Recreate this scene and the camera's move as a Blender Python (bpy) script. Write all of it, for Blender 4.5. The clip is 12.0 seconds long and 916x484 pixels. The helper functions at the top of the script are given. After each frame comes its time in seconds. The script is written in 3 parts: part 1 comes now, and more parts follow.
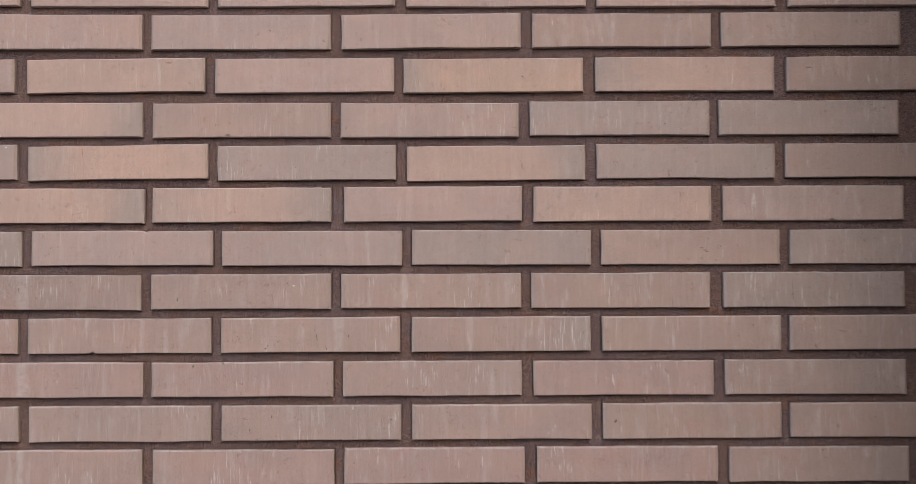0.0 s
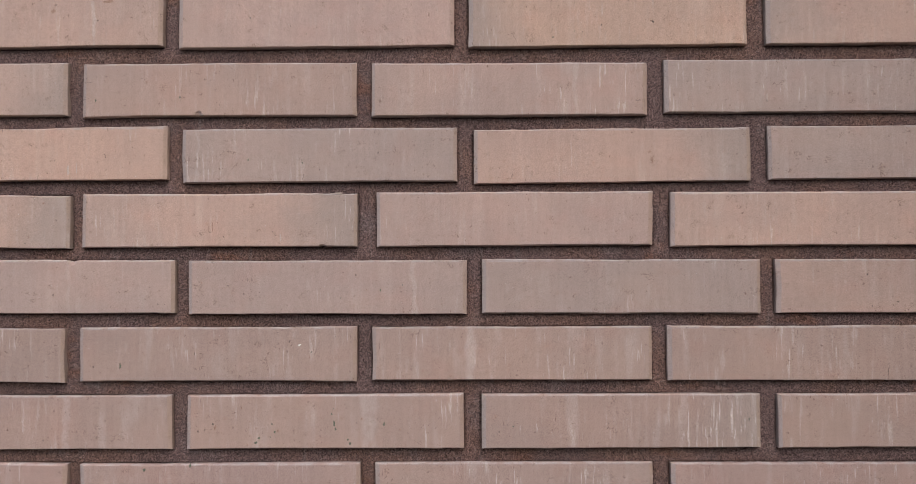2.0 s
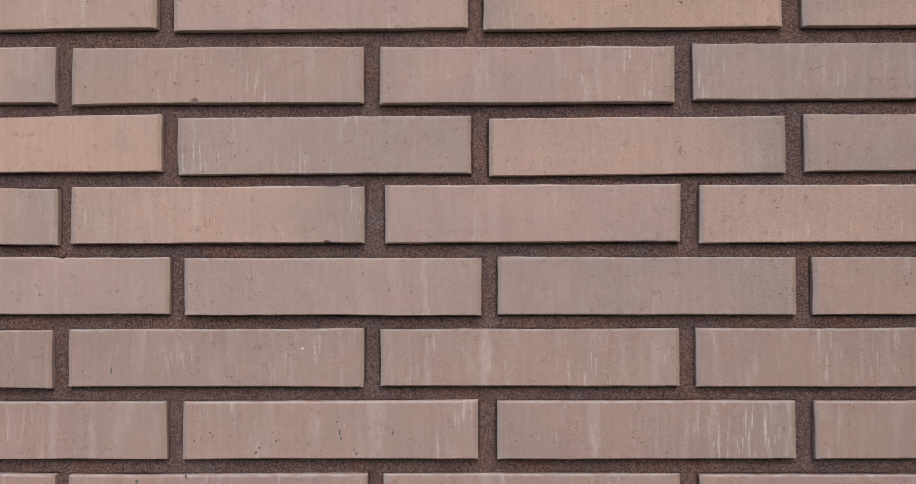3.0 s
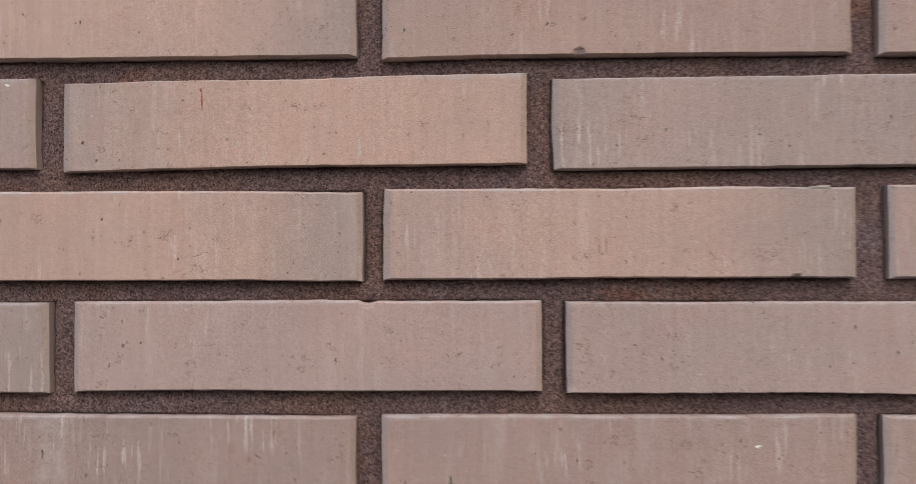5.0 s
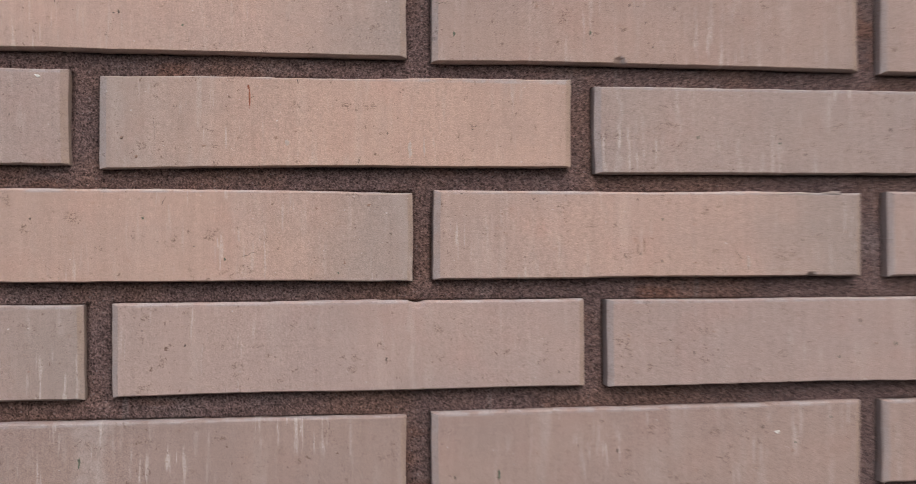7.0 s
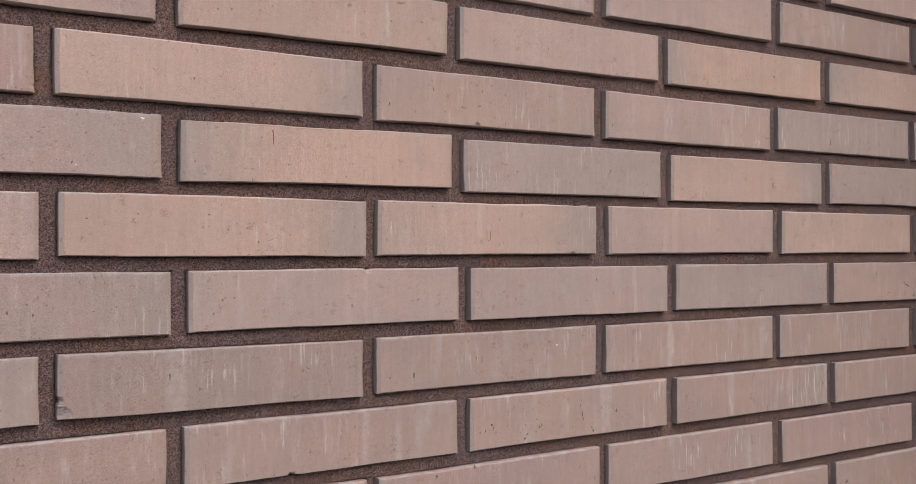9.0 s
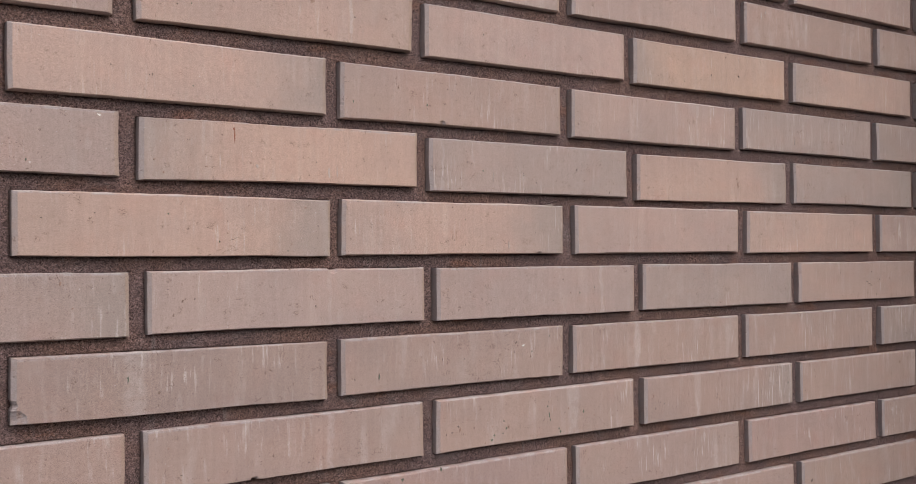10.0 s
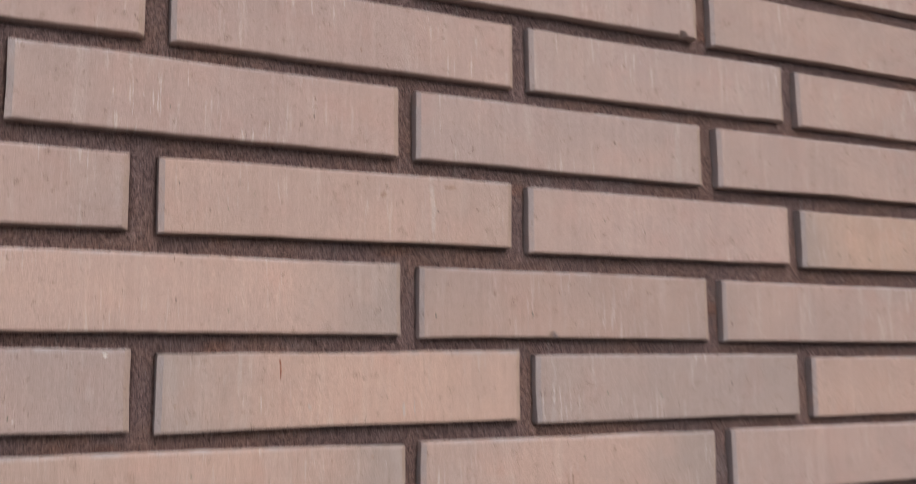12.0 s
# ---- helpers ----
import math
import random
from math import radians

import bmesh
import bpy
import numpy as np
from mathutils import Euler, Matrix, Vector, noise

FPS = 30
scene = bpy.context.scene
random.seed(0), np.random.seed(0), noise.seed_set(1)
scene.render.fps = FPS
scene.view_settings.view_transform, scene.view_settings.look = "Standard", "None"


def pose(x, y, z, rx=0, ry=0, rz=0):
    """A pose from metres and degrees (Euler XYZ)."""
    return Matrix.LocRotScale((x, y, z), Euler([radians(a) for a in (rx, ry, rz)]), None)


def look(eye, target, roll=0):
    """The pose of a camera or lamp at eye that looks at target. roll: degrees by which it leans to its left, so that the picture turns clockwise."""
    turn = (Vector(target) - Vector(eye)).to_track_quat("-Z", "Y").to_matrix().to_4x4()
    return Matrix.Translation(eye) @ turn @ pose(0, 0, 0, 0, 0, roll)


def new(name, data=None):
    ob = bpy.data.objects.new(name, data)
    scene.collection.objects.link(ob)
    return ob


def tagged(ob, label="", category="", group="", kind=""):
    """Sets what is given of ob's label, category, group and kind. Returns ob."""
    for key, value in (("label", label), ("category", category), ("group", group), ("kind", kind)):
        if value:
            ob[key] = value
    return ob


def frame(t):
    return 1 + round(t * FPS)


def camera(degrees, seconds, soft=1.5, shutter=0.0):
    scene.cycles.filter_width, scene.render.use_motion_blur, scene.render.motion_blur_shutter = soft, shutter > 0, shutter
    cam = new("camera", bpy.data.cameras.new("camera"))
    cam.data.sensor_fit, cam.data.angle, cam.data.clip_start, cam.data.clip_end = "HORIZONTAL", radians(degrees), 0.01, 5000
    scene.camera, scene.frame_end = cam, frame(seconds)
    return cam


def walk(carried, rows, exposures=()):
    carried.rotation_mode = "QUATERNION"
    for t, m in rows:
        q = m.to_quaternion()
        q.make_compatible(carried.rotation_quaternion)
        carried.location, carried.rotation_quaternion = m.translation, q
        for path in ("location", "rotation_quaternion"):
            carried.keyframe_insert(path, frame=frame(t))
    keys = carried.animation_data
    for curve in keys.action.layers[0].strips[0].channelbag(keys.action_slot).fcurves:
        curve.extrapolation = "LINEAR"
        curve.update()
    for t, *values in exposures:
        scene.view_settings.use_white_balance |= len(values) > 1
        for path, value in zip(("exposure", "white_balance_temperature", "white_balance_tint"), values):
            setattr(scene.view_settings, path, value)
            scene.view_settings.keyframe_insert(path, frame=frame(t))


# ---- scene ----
# Camera: eye in metres and turn in degrees, wall face at y = 0
cam = camera(48.56, 12.0, soft=0.8, shutter=0.5)
ROWS = [
    (0.0, 0.5880, -1.3988, 1.4220, 91.831, 0.316, -0.245),
    (0.5, 0.5776, -1.2841, 1.4267, 92.422, 0.288, 0.213),
    (1.0, 0.5676, -1.1253, 1.4461, 92.454, 0.250, 0.822),
    (1.5, 0.5198, -0.9803, 1.4598, 92.057, 0.210, 0.656),
    (2.0, 0.5187, -0.9043, 1.4696, 91.857, 0.266, 0.592),
    (2.5, 0.5150, -0.8692, 1.4698, 91.750, 0.264, 0.708),
    (3.0, 0.5101, -0.8455, 1.4730, 91.557, 0.206, 0.840),
    (3.5, 0.4455, -0.7853, 1.4807, 91.299, 0.227, 1.075),
    (3.7, 0.3944, -0.7462, 1.4816, 91.581, 0.254, 1.201),
    (5.3, 0.2116, -0.5101, 1.5074, 91.018, 0.321, 2.032),
    (5.5, 0.2018, -0.5026, 1.5055, 91.260, 0.294, 1.504),
    (6.0, 0.2031, -0.5013, 1.5088, 90.960, 0.306, 1.347),
    (6.5, 0.1763, -0.5138, 1.5087, 91.104, 0.353, 0.153),
    (7.0, 0.1039, -0.5398, 1.5126, 90.317, 0.281, -8.660),
    (7.5, -0.0007, -0.6033, 1.5110, 90.439, 0.213, -20.314),
    (7.7, -0.0359, -0.6483, 1.5180, 90.101, 0.104, -23.748),
    (9.3, -0.2593, -0.7756, 1.4965, 90.721, 0.430, -33.773),
    (9.5, -0.2569, -0.7762, 1.4964, 90.782, 0.497, -34.314),
    (10.0, -0.2410, -0.7630, 1.4944, 90.770, 0.529, -34.966),
    (10.5, -0.2164, -0.7395, 1.4943, 90.767, 0.518, -35.284),
    (11.0, -0.1702, -0.7016, 1.5132, 91.371, 0.854, -34.531),
    (11.5, -0.1419, -0.6623, 1.5355, 94.392, 0.961, -30.321),
    (12.0, -0.1027, -0.6294, 1.5851, 97.658, 0.629, -25.726),
]
EXPOSURES = [(0.0, 0.34), (5.5, 0.25), (9.5, 0.35), (12.0, 0.36)]
walk(cam, [(t, pose(x, y, z, rx, ry, rz)) for t, x, y, z, rx, ry, rz in ROWS], EXPOSURES)

# ---- light: an overcast sky over an open place, with one wide, weak sun ----
SUN_ELEVATION, SUN_AZIMUTH = 50.0, 166.0
world = bpy.data.worlds.new("overcast_sky")
scene.world = world
world.use_nodes = True
wn = world.node_tree
wn.nodes.clear()
sky = wn.nodes.new("ShaderNodeTexSky")
sky.sky_type = "NISHITA"
sky.sun_disc = False
sky.sun_elevation = radians(SUN_ELEVATION)
sky.sun_rotation = radians(SUN_AZIMUTH)
sky.air_density, sky.dust_density = 1.0, 4.0
pale = wn.nodes.new("ShaderNodeHueSaturation")
pale.inputs["Saturation"].default_value = 0.56
back = wn.nodes.new("ShaderNodeBackground")
back.inputs["Strength"].default_value = 0.13
wout = wn.nodes.new("ShaderNodeOutputWorld")
wn.links.new(sky.outputs[0], pale.inputs["Color"])
wn.links.new(pale.outputs[0], back.inputs["Color"])
wn.links.new(back.outputs[0], wout.inputs["Surface"])

sun_data = bpy.data.lights.new("sun", "SUN")
sun_data.energy, sun_data.angle, sun_data.color = 1.0, radians(45), (1.0, 0.965, 1.0)
sun = new("sun", sun_data)
az, el = radians(SUN_AZIMUTH), radians(SUN_ELEVATION)
sun.matrix_world = look((4 * math.sin(az) * math.cos(el), 4 * math.cos(az) * math.cos(el), 4 * math.sin(el) + 1.5), (0, 0, 1.5))


# ---- materials ----
class Graph:
    """Short-hand for building one node material."""

    def __init__(self, name):
        self.mat = bpy.data.materials.new(name)
        self.mat.use_nodes = True
        self.tree = self.mat.node_tree
        self.bsdf = self.tree.nodes["Principled BSDF"]

    def node(self, kind):
        return self.tree.nodes.new(kind)

    def own(self, key):
        """A number that each object carries."""
        n = self.node("ShaderNodeAttribute")
        n.attribute_type, n.attribute_name = "OBJECT", key
        return n.outputs["Fac"]

    def link(self, a, b):
        self.tree.links.new(a, b)

    def put(self, socket, value):
        if isinstance(value, bpy.types.NodeSocket):
            self.link(value, socket)
        else:
            socket.default_value = value

    def math(self, op, a, b=0.0, clamp=False):
        n = self.node("ShaderNodeMath")
        n.operation, n.use_clamp = op, clamp
        self.put(n.inputs[0], a)
        self.put(n.inputs[1], b)
        return n.outputs[0]

    def step(self, value, low, high, to0=0.0, to1=1.0):
        n = self.node("ShaderNodeMapRange")
        n.interpolation_type = "SMOOTHSTEP"
        for i, v in enumerate((value, low, high, to0, to1)):
            self.put(n.inputs[i], v)
        return n.outputs[0]

    def mix(self, fac, a, b, blend="MIX"):
        n = self.node("ShaderNodeMix")
        n.data_type, n.blend_type = "RGBA", blend
        self.put(n.inputs[0], fac)
        self.put(n.inputs[6], a)
        self.put(n.inputs[7], b)
        return n.outputs[2]

    def vec(self, op, a, b):
        n = self.node("ShaderNodeVectorMath")
        n.operation = op
        self.put(n.inputs[0], a)
        self.put(n.inputs[1], b)
        return n.outputs[0]

    def noise(self, co, scale, detail=2.0, rough=0.5):
        n = self.node("ShaderNodeTexNoise")
        self.put(n.inputs["Vector"], co)
        n.inputs["Scale"].default_value = scale
        n.inputs["Detail"].default_value = detail
        n.inputs["Roughness"].default_value = rough
        return n.outputs["Fac"]

    def cells(self, co, scale):
        n = self.node("ShaderNodeTexVoronoi")
        self.put(n.inputs["Vector"], co)
        n.inputs["Scale"].default_value = scale
        return n.outputs["Distance"], n.outputs["Color"]

    def grey(self, value):
        n = self.node("ShaderNodeCombineColor")
        for i in range(3):
            self.put(n.inputs[i], value)
        return n.outputs[0]

    def bump(self, height, strength, distance, normal=None):
        n = self.node("ShaderNodeBump")
        n.inputs["Strength"].default_value = strength
        n.inputs["Distance"].default_value = distance
        self.put(n.inputs["Height"], height)
        if normal is not None:
            self.link(normal, n.inputs["Normal"])
        return n.outputs[0]


def brick_material():
    """Fired clay: its tone from the object, darker kiln-flashed ends, pale lime runs, ragged pits, hair cracks and a sandy grain."""
    g = Graph("fired_clay")
    co = g.node("ShaderNodeTexCoord").outputs["Object"]
    info = g.node("ShaderNodeObjectInfo")
    shift = g.vec("MULTIPLY", info.outputs["Random"], (91.0, 37.0, 53.0))
    at = g.vec("ADD", co, shift)
    col = info.outputs["Color"]

    # broad mottling
    broad = g.noise(g.vec("MULTIPLY", at, (1.0, 1.0, 1.8)), 11, 3)
    col = g.mix(g.step(broad, 0.34, 0.68), g.mix(1.0, col, (0.955, 0.960, 0.968, 1), "MULTIPLY"), g.mix(1.0, col, (1.040, 1.018, 1.000, 1), "MULTIPLY"))
    blush = g.noise(g.vec("ADD", at, (7.0, 3.0, 1.0)), 34, 3)
    cloud = g.noise(g.vec("ADD", g.vec("MULTIPLY", at, (1.0, 1.0, 1.3)), (2.0, 6.0, 9.0)), 19, 4, 0.6)
    col = g.mix(g.step(cloud, 0.44, 0.66, 0.0, 0.75), col, g.mix(1.0, col, (0.965, 0.970, 0.965, 1), "MULTIPLY"))
    col = g.mix(g.step(blush, 0.48, 0.75, 0.0, 0.55), col, g.mix(1.0, col, (1.03, 0.945, 0.93, 1), "MULTIPLY"))

    # kiln-flashed ends
    split = g.node("ShaderNodeSeparateXYZ")
    g.link(co, split.inputs[0])
    wander = g.math("MULTIPLY", g.math("SUBTRACT", g.noise(at, 24, 4, 0.6), 0.5), 0.09)
    along = g.math("ADD", split.outputs[0], wander)
    for key, low, high in (("flash_left", -0.052, -0.128), ("flash_right", 0.042, 0.126)):
        fac = g.math("MULTIPLY", g.step(along, low, high), g.own(key))
        col = g.mix(fac, col, (0.338, 0.268, 0.240, 1))

    # faint upright drag lines of the extruded face, and weaker ones across it
    drag = g.noise(g.vec("MULTIPLY", at, (300.0, 20.0, 9.0)), 1.0, 2)
    col = g.mix(1.0, col, g.grey(g.step(drag, 0.25, 0.75, 0.965, 1.03)), "MULTIPLY")
    wire = g.noise(g.vec("MULTIPLY", at, (120.0, 20.0, 900.0)), 1.0, 3, 0.6)
    col = g.mix(1.0, col, g.grey(g.step(wire, 0.25, 0.75, 0.978, 1.022)), "MULTIPLY")

    # lime runs: broad weak ones, narrow ones and a few strong threads, each of its own length
    for wide, tall, low, high, gain, place, seed in ((85.0, 11.0, 0.52, 0.70, 0.90, 0.36, 3.0), (230.0, 26.0, 0.56, 0.70, 1.40, 0.42, 6.0), (430.0, 34.0, 0.60, 0.65, 3.0, 0.47, 9.0)):
        there = g.vec("ADD", at, (seed, seed * 0.7, seed * 1.3))
        runs = g.noise(g.vec("MULTIPLY", there, (wide, 1.0, tall)), 1.0, 3, 0.55)
        where = g.noise(there, 19, 3)
        broken = g.step(g.noise(there, 900, 2), 0.3, 0.62, 0.45, 1.0)
        fac = g.math("MULTIPLY", g.math("MULTIPLY", g.step(runs, low, high), g.step(where, place, place + 0.20)), g.math("MULTIPLY", broken, g.math("MULTIPLY", g.own("lime"), gain)), clamp=True)
        col = g.mix(fac, col, (0.585, 0.515, 0.480, 1))

    # one broad pale wash where water ran down
    edge = g.math("MULTIPLY", g.math("SUBTRACT", g.noise(g.vec("MULTIPLY", at, (1.0, 1.0, 0.5)), 110, 3), 0.5), 0.012)
    off = g.math("ABSOLUTE", g.math("SUBTRACT", g.math("ADD", split.outputs[0], edge), g.own("wash_at")))
    fac = g.math("MULTIPLY", g.step(off, g.own("wash_wide"), g.math("MULTIPLY", g.own("wash_wide"), 0.35)), g.own("wash_gain"))
    col = g.mix(g.math("MULTIPLY", fac, g.step(g.noise(at, 140, 3), 0.3, 0.6, 0.35, 1.0)), col, (0.50, 0.43, 0.405, 1))

    # lime crust along the upper arris; light on the end arrises put into the colour
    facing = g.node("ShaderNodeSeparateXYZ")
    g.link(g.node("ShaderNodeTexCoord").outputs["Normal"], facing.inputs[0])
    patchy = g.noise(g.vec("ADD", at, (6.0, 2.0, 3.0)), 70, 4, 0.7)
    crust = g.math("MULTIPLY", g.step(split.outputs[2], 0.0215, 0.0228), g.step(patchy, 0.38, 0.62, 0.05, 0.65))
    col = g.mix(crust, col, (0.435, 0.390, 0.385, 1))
    # left arrises: cool sky tint and slight shade painted as grey
    left_shade = g.math("MULTIPLY", g.step(g.math("MULTIPLY", facing.outputs[0], -1.0), 0.15, 0.35), g.step(patchy, 0.30, 0.60, 0.35, 0.85))
    col = g.mix(left_shade, col, (0.362, 0.306, 0.298, 1))
    # right arrises: shade and warm bounce painted as brown
    brownish = g.math("MULTIPLY", g.step(facing.outputs[0], 0.15, 0.35), g.step(patchy, 0.30, 0.65, 0.25, 0.70))
    col = g.mix(brownish, col, (0.335, 0.238, 0.182, 1))

    # grain at three sizes
    grain = g.noise(at, 2300, 2, 0.6)
    col = g.mix(1.0, col, g.grey(g.step(grain, 0.28, 0.72, 0.78, 1.20)), "MULTIPLY")
    grit = g.noise(g.vec("MULTIPLY", at, (1.0, 1.0, 1.15)), 950, 3, 0.7)
    col = g.mix(1.0, col, g.grey(g.step(grit, 0.28, 0.72, 0.945, 1.050)), "MULTIPLY")
    sand = g.noise(at, 420, 4, 0.65)
    col = g.mix(1.0, col, g.grey(g.step(sand, 0.3, 0.7, 0.962, 1.034)), "MULTIPLY")

    # iron specks and pits, ragged and gathered in places
    pits = []
    for scale, low, high, tall, near, strength, seed in ((700, 0.640, 0.675, 1.0, 0.32, 0.60, 1.0), (330, 0.672, 0.690, 0.9, 0.38, 0.80, 2.0), (430, 0.672, 0.692, 0.35, 0.42, 0.70, 3.0), (160, 0.700, 0.715, 1.1, 0.38, 0.82, 4.0)):
        there = g.vec("ADD", at, (seed * 1.7, seed, seed * 2.3))
        pit = g.step(g.noise(g.vec("MULTIPLY", there, (1.0, 1.0, tall)), scale, 4, 0.62), low, high)
        pit = g.math("MULTIPLY", pit, g.step(g.noise(there, 37, 3, 0.6), near, near + 0.22))
        col = g.mix(g.math("MULTIPLY", pit, strength), col, (0.150, 0.093, 0.070, 1))
        pits.append(pit)
    fleck = g.step(g.noise(g.vec("ADD", at, (0.3, 5.2, 0.7)), 520, 2, 0.5), 0.745, 0.775)
    col = g.mix(g.math("MULTIPLY", fleck, 0.65), col, (0.66, 0.60, 0.57, 1))

    # rusty breath around some specks
    blot = g.step(g.noise(g.vec("ADD", at, (8.0, 1.2, 4.7)), 130, 4, 0.65), 0.62, 0.76, 0.0, 0.34)
    col = g.mix(blot, col, g.mix(1.0, col, (0.80, 0.66, 0.58, 1), "MULTIPLY"))

    # hair cracks and threads of dirt
    for scale, thin, rarity, seed in ((60, 0.0060, 0.655, 4.0), (150, 0.0120, 0.655, 11.0)):
        there = g.vec("ADD", at, (seed, seed * 0.4, seed * 2.0))
        crack = g.math("ABSOLUTE", g.math("SUBTRACT", g.noise(g.vec("MULTIPLY", there, (1.0, 1.0, 1.2)), scale, 4, 0.65), 0.5))
        rare = g.step(g.noise(there, 85, 2), rarity, rarity + 0.02)
        hair = g.math("MULTIPLY", g.math("LESS_THAN", crack, thin), rare)
        col = g.mix(g.math("MULTIPLY", hair, 0.66), col, (0.13, 0.08, 0.06, 1))

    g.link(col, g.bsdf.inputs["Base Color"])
    g.link(g.step(grain, 0.2, 0.8, 0.80, 0.95), g.bsdf.inputs["Roughness"])
    g.bsdf.inputs["Specular IOR Level"].default_value = 0.22
    n = g.bump(sand, 0.35, 0.0006)
    n = g.bump(grit, 0.40, 0.0004, n)
    n = g.bump(grain, 0.40, 0.0003, n)
    n = g.bump(g.math("SUBTRACT", 1.0, g.math("MAXIMUM", pits[0], pits[1])), 0.6, 0.0005, n)
    g.link(n, g.bsdf.inputs["Normal"])
    return g.mat


def mortar_material():
    """Dark purple-brown sandy pointing with rusty and greyer patches."""
    g = Graph("dark_mortar")
    at = g.node("ShaderNodeTexCoord").outputs["Object"]
    patch = g.noise(at, 11, 4, 0.6)
    col = g.mix(g.step(patch, 0.42, 0.62), (0.182, 0.121, 0.114, 1), (0.210, 0.128, 0.107, 1))
    bloom = g.noise(g.vec("ADD", at, (5.0, 1.0, 2.0)), 24, 4, 0.6)
    col = g.mix(g.step(bloom, 0.54, 0.76, 0.0, 0.45), col, (0.235, 0.188, 0.186, 1))
    rust = g.noise(g.vec("ADD", g.vec("MULTIPLY", at, (1.0, 1.0, 2.5)), (1.0, 8.0, 3.0)), 15, 3)
    col = g.mix(g.step(rust, 0.60, 0.72, 0.0, 0.55), col, (0.225, 0.108, 0.070, 1))
    runs = g.noise(g.vec("MULTIPLY", at, (120.0, 1.0, 9.0)), 1.0, 2)
    col = g.mix(g.step(runs, 0.62, 0.76, 0.0, 0.40), col, (0.25, 0.21, 0.205, 1))
    sand = g.noise(at, 1500, 3, 0.75)
    _, each = g.cells(at, 1450)
    tint = g.node("ShaderNodeSeparateColor")
    g.link(each, tint.inputs[0])
    col = g.mix(1.0, col, g.grey(g.step(tint.outputs[2], 0.0, 1.0, 0.55, 1.45)), "MULTIPLY")
    col = g.mix(1.0, col, g.grey(g.step(sand, 0.28, 0.72, 0.60, 1.40)), "MULTIPLY")
    clump = g.noise(at, 480, 4, 0.7)
    col = g.mix(1.0, col, g.grey(g.step(clump, 0.32, 0.68, 0.70, 1.30)), "MULTIPLY")
    d, c = g.cells(at, 620)
    pick = g.node("ShaderNodeSeparateColor")
    g.link(c, pick.inputs[0])
    hole = g.math("MULTIPLY", g.math("LESS_THAN", d, 0.36), g.math("LESS_THAN", pick.outputs[0], 0.24))
    col = g.mix(g.math("MULTIPLY", hole, 0.75), col, (0.035, 0.022, 0.020, 1))
    grit = g.math("MULTIPLY", g.math("LESS_THAN", d, 0.30), g.math("GREATER_THAN", pick.outputs[0], 0.88))
    col = g.mix(g.math("MULTIPLY", grit, 0.55), col, (0.34, 0.28, 0.27, 1))
    g.link(col, g.bsdf.inputs["Base Color"])
    g.bsdf.inputs["Roughness"].default_value = 0.95
    g.bsdf.inputs["Specular IOR Level"].default_value = 0.15
    n = g.bump(g.noise(at, 260, 4, 0.65), 0.8, 0.0016)
    n = g.bump(sand, 1.0, 0.0014, n)
    n = g.bump(tint.outputs[2], 0.8, 0.0008, n)
    g.link(n, g.bsdf.inputs["Normal"])
    return g.mat


def mark_material(name, dark, light, scale=400, rough=0.9):
    g = Graph(name)
    at = g.node("ShaderNodeTexCoord").outputs["Object"]
    n = g.noise(at, scale, 3, 0.6)
    g.link(g.mix(g.step(n, 0.35, 0.65), (*dark, 1), (*light, 1)), g.bsdf.inputs["Base Color"])
    g.bsdf.inputs["Roughness"].default_value = rough
    g.bsdf.inputs["Specular IOR Level"].default_value = 0.2
    g.link(g.bump(n, 0.5, 0.0005), g.bsdf.inputs["Normal"])
    return g.mat


def ground_material():
    g = Graph("concrete_paving")
    at = g.node("ShaderNodeTexCoord").outputs["Object"]
    a, b = g.noise(at, 1.3, 4), g.noise(at, 90, 3)
    col = g.mix(g.step(a, 0.35, 0.65), (0.045, 0.044, 0.044, 1), (0.068, 0.066, 0.065, 1))
    col = g.mix(1.0, col, g.grey(g.step(b, 0.3, 0.7, 0.85, 1.15)), "MULTIPLY")
    g.link(col, g.bsdf.inputs["Base Color"])
    g.bsdf.inputs["Roughness"].default_value = 0.9
    g.link(g.bump(b, 0.4, 0.003), g.bsdf.inputs["Normal"])
    return g.mat


CLAY, MORTAR, PAVING = brick_material(), mortar_material(), ground_material()
RENDERING = mark_material("brown_rendering", (0.060, 0.046, 0.040), (0.085, 0.064, 0.054), 60)
RUST = mark_material("rust_stain", (0.24, 0.075, 0.045), (0.32, 0.13, 0.08))
MOSS = mark_material("dry_moss", (0.09, 0.10, 0.075), (0.17, 0.175, 0.13), 900)
WHITE = mark_material("white_paint_fleck", (0.62, 0.60, 0.56), (0.78, 0.76, 0.72))
LIME = mark_material("lime_bloom", (0.42, 0.335, 0.295), (0.50, 0.415, 0.375), 900)
STAIN = mark_material("brown_stain", (0.26, 0.16, 0.12), (0.36, 0.24, 0.19), 700)
SOOT = mark_material("dark_smear", (0.10, 0.075, 0.065), (0.20, 0.15, 0.125), 900)

